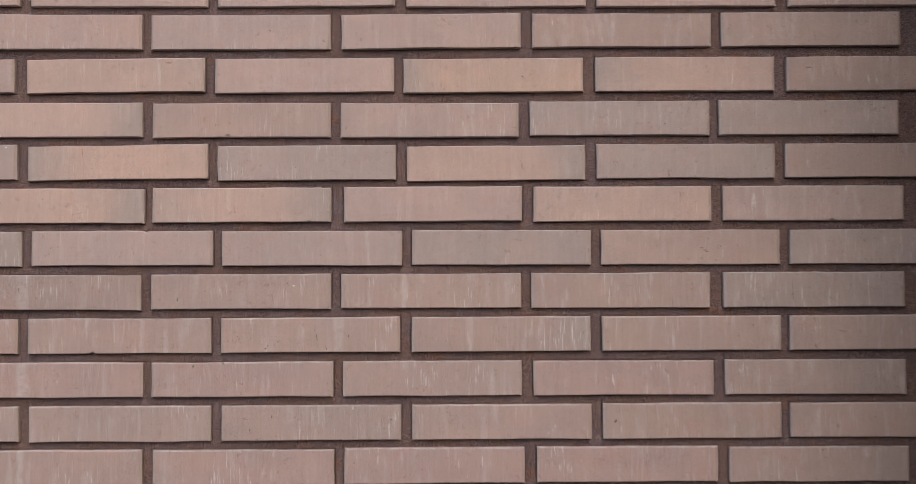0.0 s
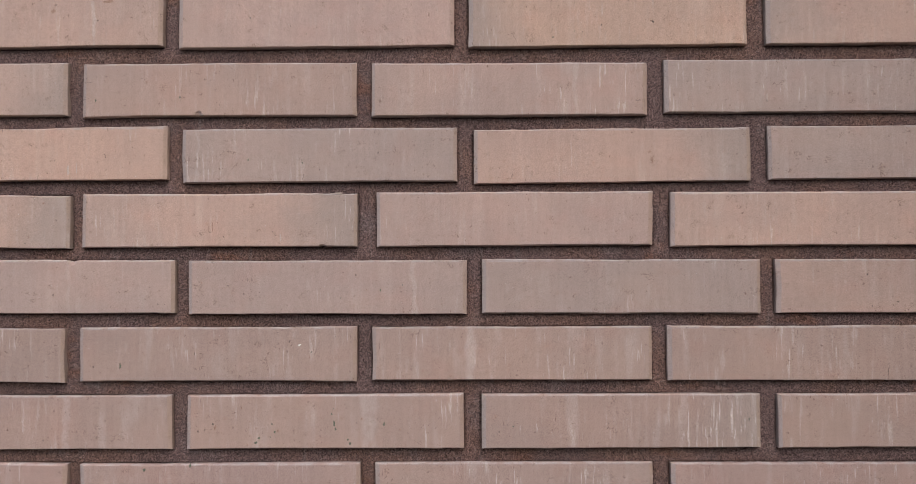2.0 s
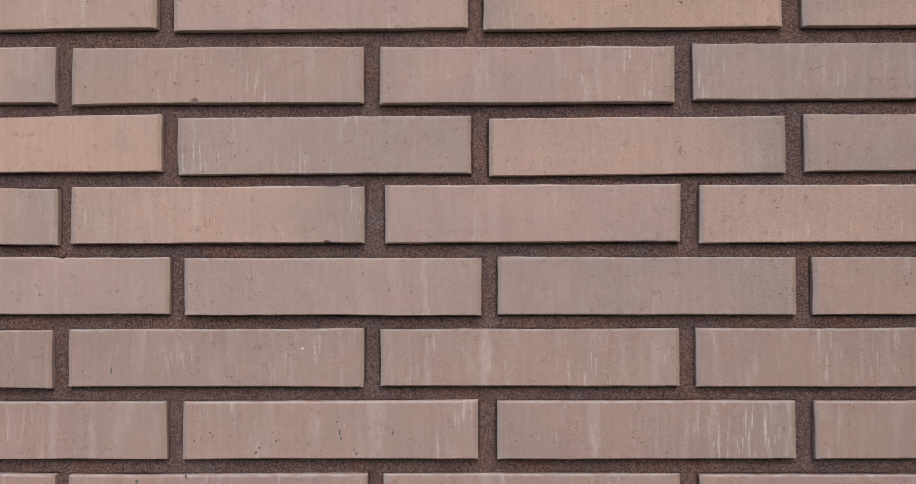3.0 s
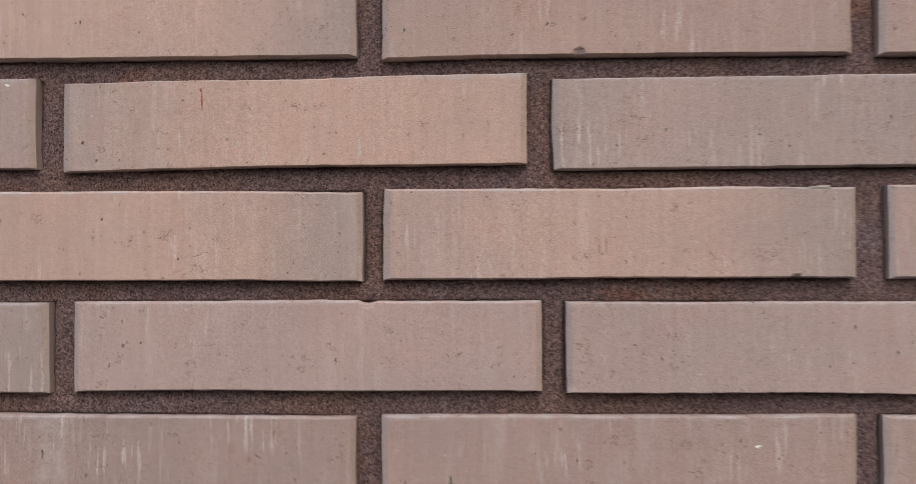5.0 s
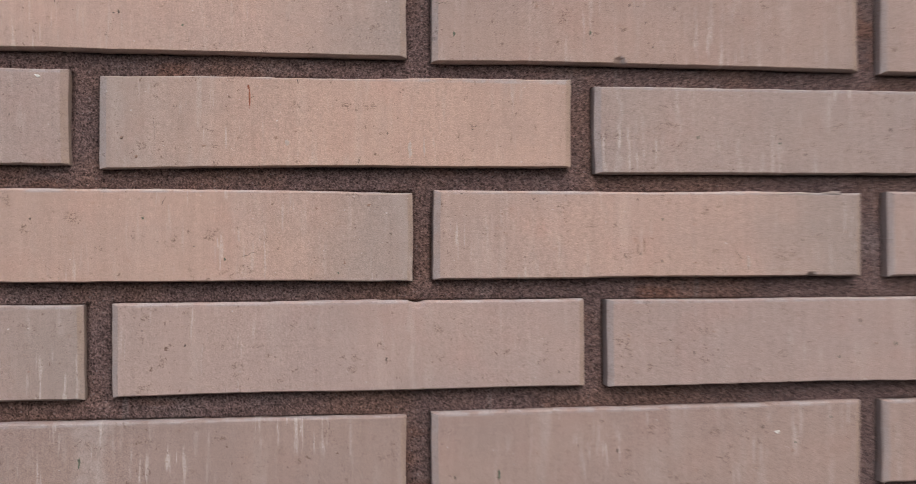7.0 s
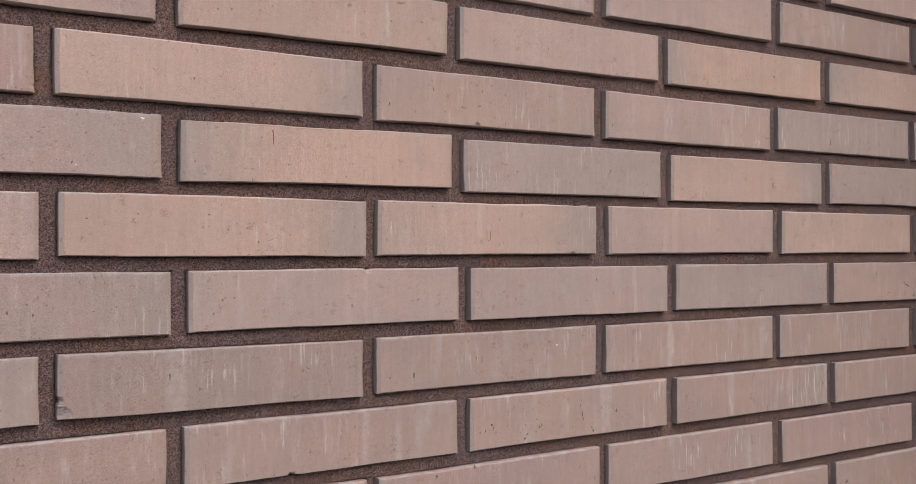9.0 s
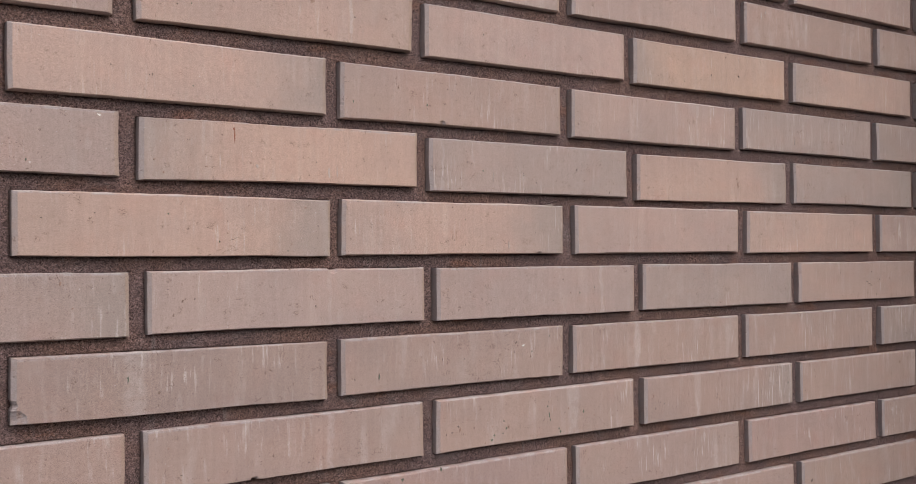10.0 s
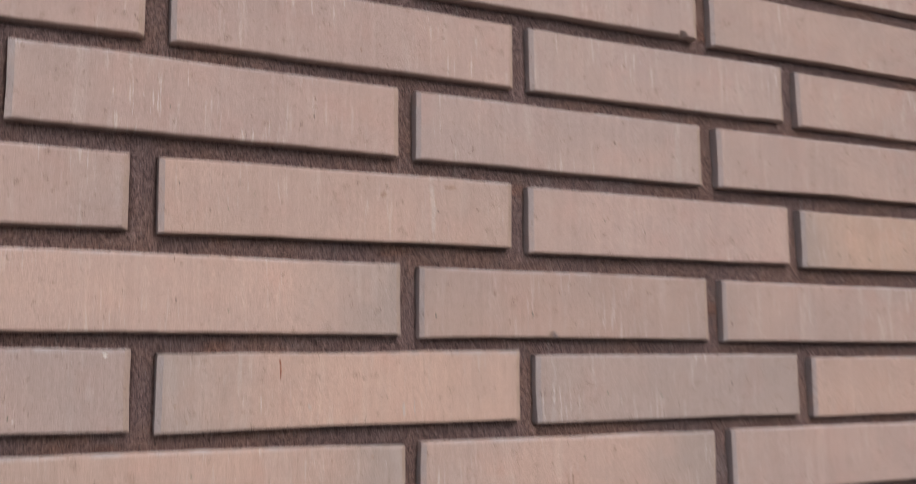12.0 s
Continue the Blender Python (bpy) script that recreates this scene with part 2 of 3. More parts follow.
# Base colours of the bricks by how they were fired
TONES = {
    "p": (0.431, 0.311, 0.267), "k": (0.413, 0.307, 0.268), "w": (0.458, 0.324, 0.268), "o": (0.474, 0.331, 0.268),
    "t": (0.414, 0.302, 0.259), "b": (0.394, 0.283, 0.239), "g": (0.376, 0.287, 0.251), "r": (0.391, 0.275, 0.239),
    # d and m serve low courses: dimmer light there is put into the tone
    "d": (0.386, 0.277, 0.237), "m": (0.378, 0.278, 0.239), "y": (0.466, 0.325, 0.254),
}
COURSE, PITCH, LENGTH, HEIGHT, BASE = 0.0598, 0.2630, 0.2480, 0.0477, 26 * 0.0598
DEEP = 0.0068          # how far the pointing lies behind the brick faces


# ---- building blocks ----
def mesh_of(name, verts, faces, material, smooth=False):
    me = bpy.data.meshes.new(name)
    me.from_pydata(verts, [], faces)
    me.materials.append(material)
    if smooth:
        me.polygons.foreach_set("use_smooth", [True] * len(me.polygons))
    me.update()
    return me


def box(name, lo, hi, material, bevel=0.0):
    bm = bmesh.new()
    bmesh.ops.create_cube(bm, size=1.0)
    for v in bm.verts:
        v.co = [lo[i] + (v.co[i] + 0.5) * (hi[i] - lo[i]) for i in range(3)]
    if bevel:
        bmesh.ops.bevel(bm, geom=bm.edges[:], offset=bevel, segments=2, affect="EDGES")
    me = bpy.data.meshes.new(name)
    bm.to_mesh(me)
    bm.free()
    me.materials.append(material)
    return new(name, me)


def wave(rng, length, step, size):
    """A smooth random line along an edge of that length, with knots every step."""
    n = int(length / step) + 3
    knots = rng.normal(0, size, n)

    def line(s):
        u = np.clip((np.asarray(s) + length / 2) / step, 0, n - 2.001)
        i = u.astype(int)
        f = u - i
        f = f * f * (3 - 2 * f)
        return knots[i] * (1 - f) + knots[i + 1] * f
    return line


def brick_mesh(length, height, seed, rise=0.0, chips=(), nx=92, nz=18):
    """One facing brick: face in the plane y = 0, arrises wide at the ends and narrow above and below, wavy edges, chips.
    rise: how much higher its far end lies. chips: (x, z, radius, depth) from the middle of the face."""
    rng = np.random.default_rng(seed)
    hx, hz = length / 2, height / 2
    end_l, end_r = rng.uniform(0.0028, 0.0040, 2)
    top, low = rng.uniform(0.0008, 0.0014), rng.uniform(0.0006, 0.0012)
    fine = nx > 40
    lines = [(wave(rng, length, 0.060, 0.00028), wave(rng, length, 0.007, 0.00010 if fine else 0.0)) for _ in range(2)]
    ends = [(wave(rng, height, 0.024, 0.00025), wave(rng, height, 0.006, 0.00009 if fine else 0.0)) for _ in range(2)]
    face = wave(rng, length, 0.070, 0.00018)
    chips = list(chips)
    if fine:
        for _ in range(rng.integers(1, 4)):
            side = rng.choice(("top", "low", "low", "end"))
            r = rng.uniform(0.0008, 0.0016)
            if side == "end":
                chips.append((rng.choice((-hx, hx)), rng.uniform(-hz, hz), r, r * 0.5))
            else:
                chips.append((rng.uniform(-hx, hx), hz if side == "top" else -hz, r, r * 0.5))

    def ring(inset, y):
        """Grid lines of the face, drawn in by a share of the arrises."""
        xs = np.concatenate(([-hx + end_l * inset], np.linspace(-hx + 0.0045, hx - 0.0045, nx - 1), [hx - end_r * inset]))
        zs = np.concatenate(([-hz + low * inset], np.linspace(-hz + 0.0028, hz - 0.0028, nz - 1), [hz - top * inset]))
        return xs, zs

    def shaped(x, z, y):
        x, z, y = np.array(x, float), np.array(z, float), np.array(y, float)
        up, right = (z + hz) / height, (x + hx) / length
        dz = (lines[0][0](x) + lines[0][1](x)) * up + (lines[1][0](x) + lines[1][1](x)) * (1 - up)
        dx = (ends[0][0](z) + ends[0][1](z)) * right + (ends[1][0](z) + ends[1][1](z)) * (1 - right)
        y = y + face(x) * (y < 0.003)
        for cx, cz, r, deep in chips:
            d = np.hypot((x - cx), (z - cz) * 1.15) / r
            bite = np.clip(1 - d, 0, 1) ** 0.6
            y = y + deep * bite * (0.9 + 0.10 * np.sin(x * 5100 + 2.0 * np.sin(z * 3300)) * np.sin(z * 6100 + cx * 900))
            dz = dz + np.where(abs(abs(cz) - hz) < 1e-4, -np.sign(cz) * bite * r * 0.30 * (abs(z) > hz - 0.004), 0.0)
            dx = dx + np.where(abs(abs(cx) - hx) < 1e-4, -np.sign(cx) * bite * r * 0.45 * (abs(x) > hx - 0.005), 0.0)
        return np.stack([x + dx, y, z + dz + rise * (right - 0.5)], -1)

    xs, zs = ring(1.0, 0)
    gx, gz = np.meshgrid(xs, zs)
    verts = list(shaped(gx, gz, gx * 0).reshape(-1, 3))
    w, h = len(xs), len(zs)
    faces = [(j * w + i, j * w + i + 1, (j + 1) * w + i + 1, (j + 1) * w + i) for j in range(h - 1) for i in range(w - 1)]
    rim = [i for i in range(w)] + [j * w + w - 1 for j in range(1, h)] + [(h - 1) * w + i for i in range(w - 2, -1, -1)] + [j * w for j in range(h - 2, 0, -1)]
    ox, oz = ring(0.0, 0)
    fx, fz = np.meshgrid(ox, oz)
    fx, fz = fx.reshape(-1), fz.reshape(-1)
    last = rim
    at_end = np.abs(fx[rim]) > hx - 1e-6
    for ys in (np.where(at_end, 0.0017, 0.0021), np.full(len(rim), 0.024)):
        more = shaped(fx[rim], fz[rim], ys)
        start = len(verts)
        verts += list(more)
        this = list(range(start, start + len(rim)))
        n = len(rim)
        faces += [(last[k], this[k], this[(k + 1) % n], last[(k + 1) % n]) for k in range(n)]
        last = this
    return mesh_of("brick", [tuple(v) for v in verts], faces, CLAY)


def splat(name, parent, x, z, w, h, material, seed, label=""):
    """A thin uneven patch lying on the face of a brick, at x, z from the middle of its face."""
    rng = np.random.default_rng(seed)
    n = 22
    r = 1 + 0.45 * np.convolve(np.tile(rng.normal(0, 1, n), 3), [0.25, 0.5, 0.25], "same")[n:2 * n]
    r = np.clip(r, 0.35, 1.6)
    verts = [(x, -0.0004, z)]
    for k in range(n):
        a = 2 * math.pi * k / n
        verts.append((x + w / 2 * r[k] * math.cos(a) * 0.7, -0.0004, z + h / 2 * r[k] * math.sin(a) * 0.7))
    for k in range(n):
        a = 2 * math.pi * k / n
        verts.append((x + w / 2 * r[k] * math.cos(a), 0.0003, z + h / 2 * r[k] * math.sin(a)))
    faces = [(0, 1 + (k + 1) % n, 1 + k) for k in range(n)]
    faces += [(1 + k, 1 + (k + 1) % n, 1 + n + (k + 1) % n, 1 + n + k) for k in range(n)]
    ob = new(name, mesh_of(name, verts, faces, material))
    ob.parent = parent
    if label:
        tagged(ob, label)
    return ob


def crack(parent, x, z, dx, dz, wide, seed):
    """A hair crack: a thin wandering ribbon on the face, from x, z over dx, dz."""
    rng = np.random.default_rng(seed)
    n, verts = 9, []
    for k in range(n):
        f = k / (n - 1)
        j, w = rng.normal(0, 0.00035, 2), wide * (0.25 + math.sin(math.pi * min(f + 0.1, 1.0)) * rng.uniform(0.5, 1.0)) / 2
        px, pz = x + dx * f + j[0], z + dz * f + j[1]
        side = (w, 0.0) if abs(dz) > abs(dx) else (0.0, w)
        verts += [(px - side[0], -0.0005, pz - side[1]), (px + side[0], -0.0005, pz + side[1])]
    faces = [(2 * k, 2 * k + 1, 2 * k + 3, 2 * k + 2) for k in range(n - 1)]
    ob = new("hair_crack", mesh_of("hair_crack", verts, faces, SOOT))
    ob.parent = parent
    return tagged(ob, "fine dark hair crack")


# ---- the large structure ----
ground = box("ground", (-400, -400, -0.3), (400, 400, 0.0), PAVING)
tagged(ground, "grey concrete paving in front of the wall", "ground", kind="structure")

WEST, EAST, TOP = -3.4, 1.245, 2.93
wall = box("wall_north", (WEST, DEEP + 0.004, 0.0), (EAST + 0.6, 0.34, TOP), MORTAR)
tagged(wall, "brick wall of long pinkish-tan clay bricks in dark recessed mortar", "wall", kind="structure")
# unseen return wall, added and sized to shade the brickwork's east end
pier = box("wall_east_unseen", (EAST, -0.52, 0.0), (EAST + 0.6, DEEP + 0.004, 4.6), RENDERING, 0.004)
tagged(pier, "unseen plain brown wall return that shades the east end of the brickwork", "wall", kind="structure")


# ---- bricks ----
CHIPS = {          # (course, column): chips as x, height over the course, radius, depth
    (1, 1): [(0.277, 0.001, 0.0036, 0.0030)],
    (-2, 0): [(0.164, 0.0477, 0.0048, 0.0016)],
    (-4, 0): [(0.091, 0.000, 0.0032, 0.004)],
    (2, 2): [(0.726, 0.000, 0.0050, 0.0010), (0.738, 0.000, 0.004, 0.0012), (0.715, 0.0, 0.003, 0.0008)],
    (-1, 4): [(1.112, 0.000, 0.0040, 0.004)],
    (-3, 4): [(1.102, 0.0477, 0.0060, 0.002)],
    (-2, 1): [(0.2710, 0.004, 0.0042, 0.0006)],
    (-3, 0): [(-0.088, 0.003, 0.0085, 0.003), (-0.090, 0.014, 0.004, 0.002)],
    (5, 1): [(0.404, 0.000, 0.0045, 0.005)],
    (-1, 1): [(0.389, 0.000, 0.0030, 0.0025)],
}
WASHES = {         # (course, column): where along the wall, half width, strength
    (-3, 2): (0.520, 0.0055, 0.45), (-4, 1): (0.430, 0.0100, 0.36), (-2, 0): (0.161, 0.0030, 0.25), (-3, 0): (-0.004, 0.0120, 0.30),
    (-5, 0): (-0.004, 0.0110, 0.42), (-7, 0): (-0.006, 0.0060, 0.5), (2, 0): (0.182, 0.0028, 0.50), (0, 1): (0.276, 0.0018, 0.30),
    (-4, 0): (0.160, 0.0040, 0.30), (3, 1): (0.395, 0.0045, 0.30), (-2, 1): (0.470, 0.0030, 0.35), (1, 2): (0.615, 0.0030, 0.30),
}
TONE_SHADE = {         # (course, column): gains for a brick's own tone and the light fading downwards
    (-3, 0): 0.87, (-2, -1): 0.90, (-3, 3): 0.92, (-4, 2): 0.92, (-5, 3): 0.93, (-6, 3): 0.90, (-2, 1): 0.95, (-2, 2): 0.95,
    (3, 1): 1.03, (4, 1): 1.03, (2, 1): 1.04, (1, 0): 1.02, (2, 0): 1.02, (3, 2): 1.03, (-7, 3): 0.92, (-7, 2): 0.93,
}
BRICKS, EDGES = {}, {}


def lay(r, c, x0, x1, zl, zr, tone, fine=True):
    """Lay the brick of column c in course r, from x0 to x1 and zl, zr above the course's line at its ends (all metres)."""
    x1 = min(x1, EAST - 0.003)
    seed = (r + 60) * 101 + c + 20
    rng = random.Random(seed)
    cx, cz = (x0 + x1) / 2, BASE + r * COURSE + (zl + zr) / 2 + HEIGHT / 2
    chips = [(x - cx if abs(x - x0) > 0.001 else -(x1 - x0) / 2, z - HEIGHT / 2, q, d) for x, z, q, d in CHIPS.get((r, c), ())]
    me = brick_mesh(x1 - x0, HEIGHT + rng.uniform(-0.0007, 0.0007), seed, zr - zl, chips, *((210, 42) if chips else (92, 18) if fine else (10, 3)))
    ob = new("brick", me)
    ob.parent = wall
    ob.matrix_basis = pose(cx, rng.uniform(-0.0010, 0.0006), cz, rng.uniform(-0.5, 0.5), 0, rng.uniform(-0.25, 0.25))
    base = TONES[tone.strip("()")]
    # low courses darker: the weaker light there is put into the tone
    gain = rng.uniform(0.97, 1.03) * TONE_SHADE.get((r, c), 0.95 if r <= -3 else 1.0)
    ob.color = (base[0] * gain, base[1] * gain, base[2] * 1.025 * gain, 1.0)
    ob["flash_left"] = 0.85 if "(" in tone else rng.choice((0.0, 0.0, 0.0, 0.25))
    ob["flash_right"] = 0.85 if ")" in tone else rng.choice((0.0, 0.0, 0.0, 0.25))
    ob["lime"] = rng.uniform(0.12, 0.26) + (0.05 if r in (-3, -4, -5, -6, -7, 3, 4) else 0.0)
    x, wide, gain = WASHES.get((r, c), (cx, 0.004, 0.0))
    ob["wash_at"], ob["wash_wide"], ob["wash_gain"] = x - cx, wide, gain
    BRICKS[r, c] = ob
    EDGES.setdefault(r, []).append((x0, x1, cz - HEIGHT / 2, cz + HEIGHT / 2, zr - zl))
    return ob


def plan(r, c):
    """Left edge of a brick where the bond runs on regularly."""
    return 0.002 + c * PITCH - (0.345 * PITCH if r % 2 else 0.0)


def course(r, first, tones, edges, levels):
    """The bricks of one course near the camera: tones one by one, their ends and levels in millimetres."""
    tones = tones.split()
    for k, tone in enumerate(tones):
        lay(r, first + k, edges[2 * k] / 1000, edges[2 * k + 1] / 1000, levels[2 * k] / 1000, levels[2 * k + 1] / 1000, tone)


course(6, 0, "p k p t t", [1, 248, 265, 512, 526, 774, 793, 1040, 1055, 1303],
       [-0.8, -0.8, -0.7, -0.7, -0.2, -0.2, 0.6, 0.6, -0.6, -0.6])
course(5, 0, "p k t p t", [-89, 159, 171, 419, 434, 681, 699, 946, 962, 1210],
       [-0.4, -0.4, 1.5, 1.5, -1.3, -1.3, -0.8, -0.8, 0.9, 0.9])
course(4, -1, "p p k t p t", [-259, -12, 4, 249, 263, 508, 524, 774, 789, 1038, 1055, 1302],
       [4.0, 4.0, 2.4, 1.4, 0.8, 1.8, -0.3, -0.5, -0.5, -0.9, -0.9, -0.9])
course(3, 0, "p k t b b", [-89, 158, 171, 419, 434, 683, 699, 948, 962, 1211],
       [3.8, 2.1, 1.3, 1.2, 0.8, 2.4, 2.0, 1.8, 2.3, 2.5])
course(2, -1, "p w p (y (w b", [-266, -18, -1, 245, 259, 507, 520, 769, 786, 1035, 1052, 1299],
       [1.6, 1.6, 0.7, 2.3, -0.1, 1.1, -1.0, 0.2, 0.2, -0.0, -0.1, -0.1])
course(1, 0, "w) b t g g", [-92, 159, 173, 419, 433, 679, 695, 944, 957, 1207],
       [-0.1, -0.0, -1.4, -1.4, -3.0, -3.4, -1.1, -1.2, -1.2, -1.6])
course(0, -1, "k (o g w) g) b", [-262, -14, 1, 249, 263, 509, 524, 771, 787, 1034, 1048, 1296],
       [1.7, 1.7, -0.7, 1.7, -1.5, -1.2, -3.3, -2.3, -1.0, -1.3, -1.4, -1.4])
course(-1, 0, "o) w) p w t", [-89, 162, 173, 420, 437, 683, 699, 945, 961, 1212],
       [1.4, 0.0, 0.6, 0.1, 0.5, 0.6, -0.5, -0.7, -0.7, -0.9])
course(-2, -1, "k) k k g b g", [-254, -7, 7, 256, 269, 517, 531, 778, 792, 1039, 1053, 1300],
       [1.1, 1.1, 1.8, 1.3, 0.5, -0.5, 0.3, -0.8, -0.7, -1.2, -1.2, -1.2])
course(-3, 0, "m m b b g", [-90, 158, 172, 419, 433, 681, 695, 942, 960, 1210],
       [2.5, -0.2, 0.7, 0.5, 0.6, 0.3, -0.0, -0.3, -0.3, -0.6])
course(-4, -1, "d d b d) b b", [-258, -11, 3, 254, 268, 514, 530, 776, 792, 1039, 1051, 1298],
       [0.6, 0.6, 0.5, 0.5, 0.4, 0.9, 0.2, 0.4, 0.0, 0.1, -0.1, -0.1])
course(-5, 0, "r r d r m", [-87, 161, 173, 422, 435, 681, 697, 945, 961, 1211],
       [0.3, 0.3, -0.3, -0.1, -0.1, 0.0, -0.5, -0.8, -0.8, -1.2])
course(-6, -1, "d m m d b b", [-256, -9, 5, 254, 269, 515, 530, 776, 792, 1038, 1050, 1298],
       [0.0, 0.0, 0.0, -0.1, -0.1, -0.2, -0.2, -0.3, -0.4, -0.0, -0.5, -0.5])
course(-7, 0, "d r r r d", [-87, 160, 175, 423, 437, 684, 701, 949, 965, 1212],
       [0.6, 0.6, -0.6, -0.6, 0.3, 0.3, 0.7, 0.7, -0.8, -0.8])


# ---- small marks on single bricks ----
def mark(r, c, name, x, z, w, h, material, seed, label=""):
    """A patch w by h at x along the wall and z over the line of course 0, in millimetres."""
    ob = BRICKS[r, c]
    o = ob.matrix_basis.translation
    return splat(name, ob, x / 1000 - o.x, BASE + z / 1000 - o.z, w / 1000, h / 1000, material, seed, label)


mark(0, 0, "rust_streak", 76.5, 36, 1.0, 13, RUST, 1, "thin red-brown rust run")
mark(0, 0, "rust_streak", 76, 42, 1.7, 2.2, RUST, 2)
mark(0, -1, "white_fleck", -29, 46, 2.5, 2.0, WHITE, 3, "small white fleck")
mark(-3, 1, "white_fleck", 368, -147, 2.6, 2.0, WHITE, 4, "small white fleck")
for k, (x, z, w, h) in enumerate(((399, -217, 2.4, 6), (413, -234, 2.2, 3), (329, -233, 3, 2), (464, -210, 2.2, 2.4), (397, -208, 1.6, 2))):
    mark(-4, 1, "moss_spot", x, z, w, h, MOSS, 10 + k, "grey-green dry moss spot")
mark(-5, 1, "moss_spot", 230, -257, 3, 4, MOSS, 20)
mark(-3, 0, "moss_spot", -9, -150, 1.6, 6, MOSS, 21)
mark(-6, 3, "pit", 810, -335, 4.4, 4.6, SOOT, 22, "small dark hole")
mark(-7, 4, "pit", 1093, -376, 2.6, 3.5, SOOT, 23)
mark(-6, 4, "rust_streak", 1166, -331, 5, 4, STAIN, 24, "round rusty stain")
for k, (x, z, w, h) in enumerate(((726, -341, 3, 6), (717, -351, 4, 4), (723, -347, 3, 3))):
    mark(-6, 2, "paint_fleck", x, z, w * 0.7, h * 0.7, LIME, 30 + k, "pale paint fleck")
for k, (x, z, w, h) in enumerate(((930, -98, 5, 1.0), (935, -101, 5, 1.2), (938, -103, 4, 1.6))):
    mark(-2, 3, "scratch", x, z, w, h, SOOT, 35 + k, "short dark scratch")
mark(3, 3, "paint_fleck", 727, 216, 2.5, 10, LIME, 40, "pale lime run")
mark(3, 3, "paint_fleck", 735, 221, 2.0, 4, LIME, 47)
mark(2, 0, "dark_smear", 146, 154, 5, 4, STAIN, 41, "small brown stain")
mark(1, 4, "dark_smear", 1186, 95, 6, 3, STAIN, 42, "grey smear")
mark(4, 0, "dark_smear", 131, 253, 4, 6, STAIN, 44, "grey oval smudge")
for r, c, x, z, dx, dz, wide in ((1, 2, 668, 70, 10, 0, 0.5), (1, 1, 308, 60, 0.5, 6, 0.4), (0, 1, 371, 0, 0.5, 7, 0.4), (-3, 3, 890, -177, 0, 12, 0.5),
                                 (-3, 4, 1055, -170, 0.5, 32, 0.6), (1, 1, 174, 89, 9, 0, 0.3), (-1, 0, 71, -47, 11, 4, 0.35), (-1, 0, 32, -20, 2, 5, 0.3)):
    o = BRICKS[r, c].matrix_basis.translation
    crack(BRICKS[r, c], x / 1000 - o.x, BASE + z / 1000 - o.z, dx / 1000, dz / 1000, wide / 1000, 60 + r + c + int(x))
for r, c, x, z, w, h in ((1, 3, 786, 72, 1.8, 7), (0, 1, 334, 13, 1.3, 11), (-4, 2, 717, -194, 2, 4), (-5, 2, 707, -255, 2.2, 3),
                         (-3, 2, 544, -132, 5, 1.6), (-3, 2, 530, -132, 4, 1.2), (-1, 1, 371, -12.5, 6, 1.0), (-1, 1, 384, -12.5, 10, 1.2), (-1, 1, 402, -12, 12, 1.2),
                         (1, 3, 812, 59.5, 6, 0.6)):
    mark(r, c, "lime_run", x, z, w * (0.6 if h > w else 1.0), h, LIME, 90 + r + c + int(x), "pale lime bloom")
for r, c, x, z, w, h in ((0, 2, 683, 17, 3, 9), (0, 2, 681, 24, 4, 3), (2, 4, 1083, 152, 12, 4), (2, 0, 196, 162, 14, 3), (-4, 3, 1000, -205, 3, 5)):
    mark(r, c, "dark_smear", x, z, w * 0.8, h * 0.8, STAIN, 120 + r + c + int(x), "faint brown stain")
for r, c, x, z, w, h in ((-4, 1, 400, -221, 2, 3), (-4, 1, 332, -229, 2, 2), (-4, 1, 443, -217, 1.6, 4), (-4, 1, 411, -231, 1.8, 2), (-5, 1, 271, -253, 1.8, 4), (-3, 1, 208, -165, 1.2, 6)):
    mark(r, c, "moss_spot", x, z, w, h, MOSS, 150 + int(x), "grey-green dry moss spot")

# more of the small marks on the bricks passed nearest
for r, c, x, z, dx, dz, wide in ((0, 0, 58.3, 3.9, 0.0, -4.9, 0.45), (0, 0, 81.4, 2.5, 0.0, -3.7, 0.35), (0, 0, 101.3, 46.6, 0.0, -2.6, 0.4), (0, 0, 133.3, 6.2, -0.6, -4.6, 0.45), (0, 0, 28.1, 27.0, 0.6, -20.2, 0.13), (0, 0, 192.5, 24.1, 2.3, -3.5, 0.4), (0, 0, 194.8, 22.7, 2.3, 0.9, 0.4), (-1, 1, 343.6, -45.1, 2.6, -3.7, 0.4), (-1, 1, 345.3, -48.6, 2.9, -0.9, 0.35), (-1, 1, 300.0, -49.4, 0.9, -2.6, 0.7), (-2, 1, 321.9, -87.2, 0.0, -3.2, 0.7), (-1, 1, 319.3, -57.8, 1.2, -2.3, 0.6), (-2, 1, 303.8, -93.3, 2.3, -1.7, 0.7), (-2, 1, 365.8, -70.5, 0.3, -2.9, 0.5)):
    o = BRICKS[r, c].matrix_basis.translation
    crack(BRICKS[r, c], x / 1000 - o.x, BASE + z / 1000 - o.z, dx / 1000, dz / 1000, wide / 1000, 300 + int(x))
KINDS = {SOOT: ("speck", "dark iron speck"), STAIN: ("stain", "small brown stain"), LIME: ("lime_run", "pale lime bloom")}
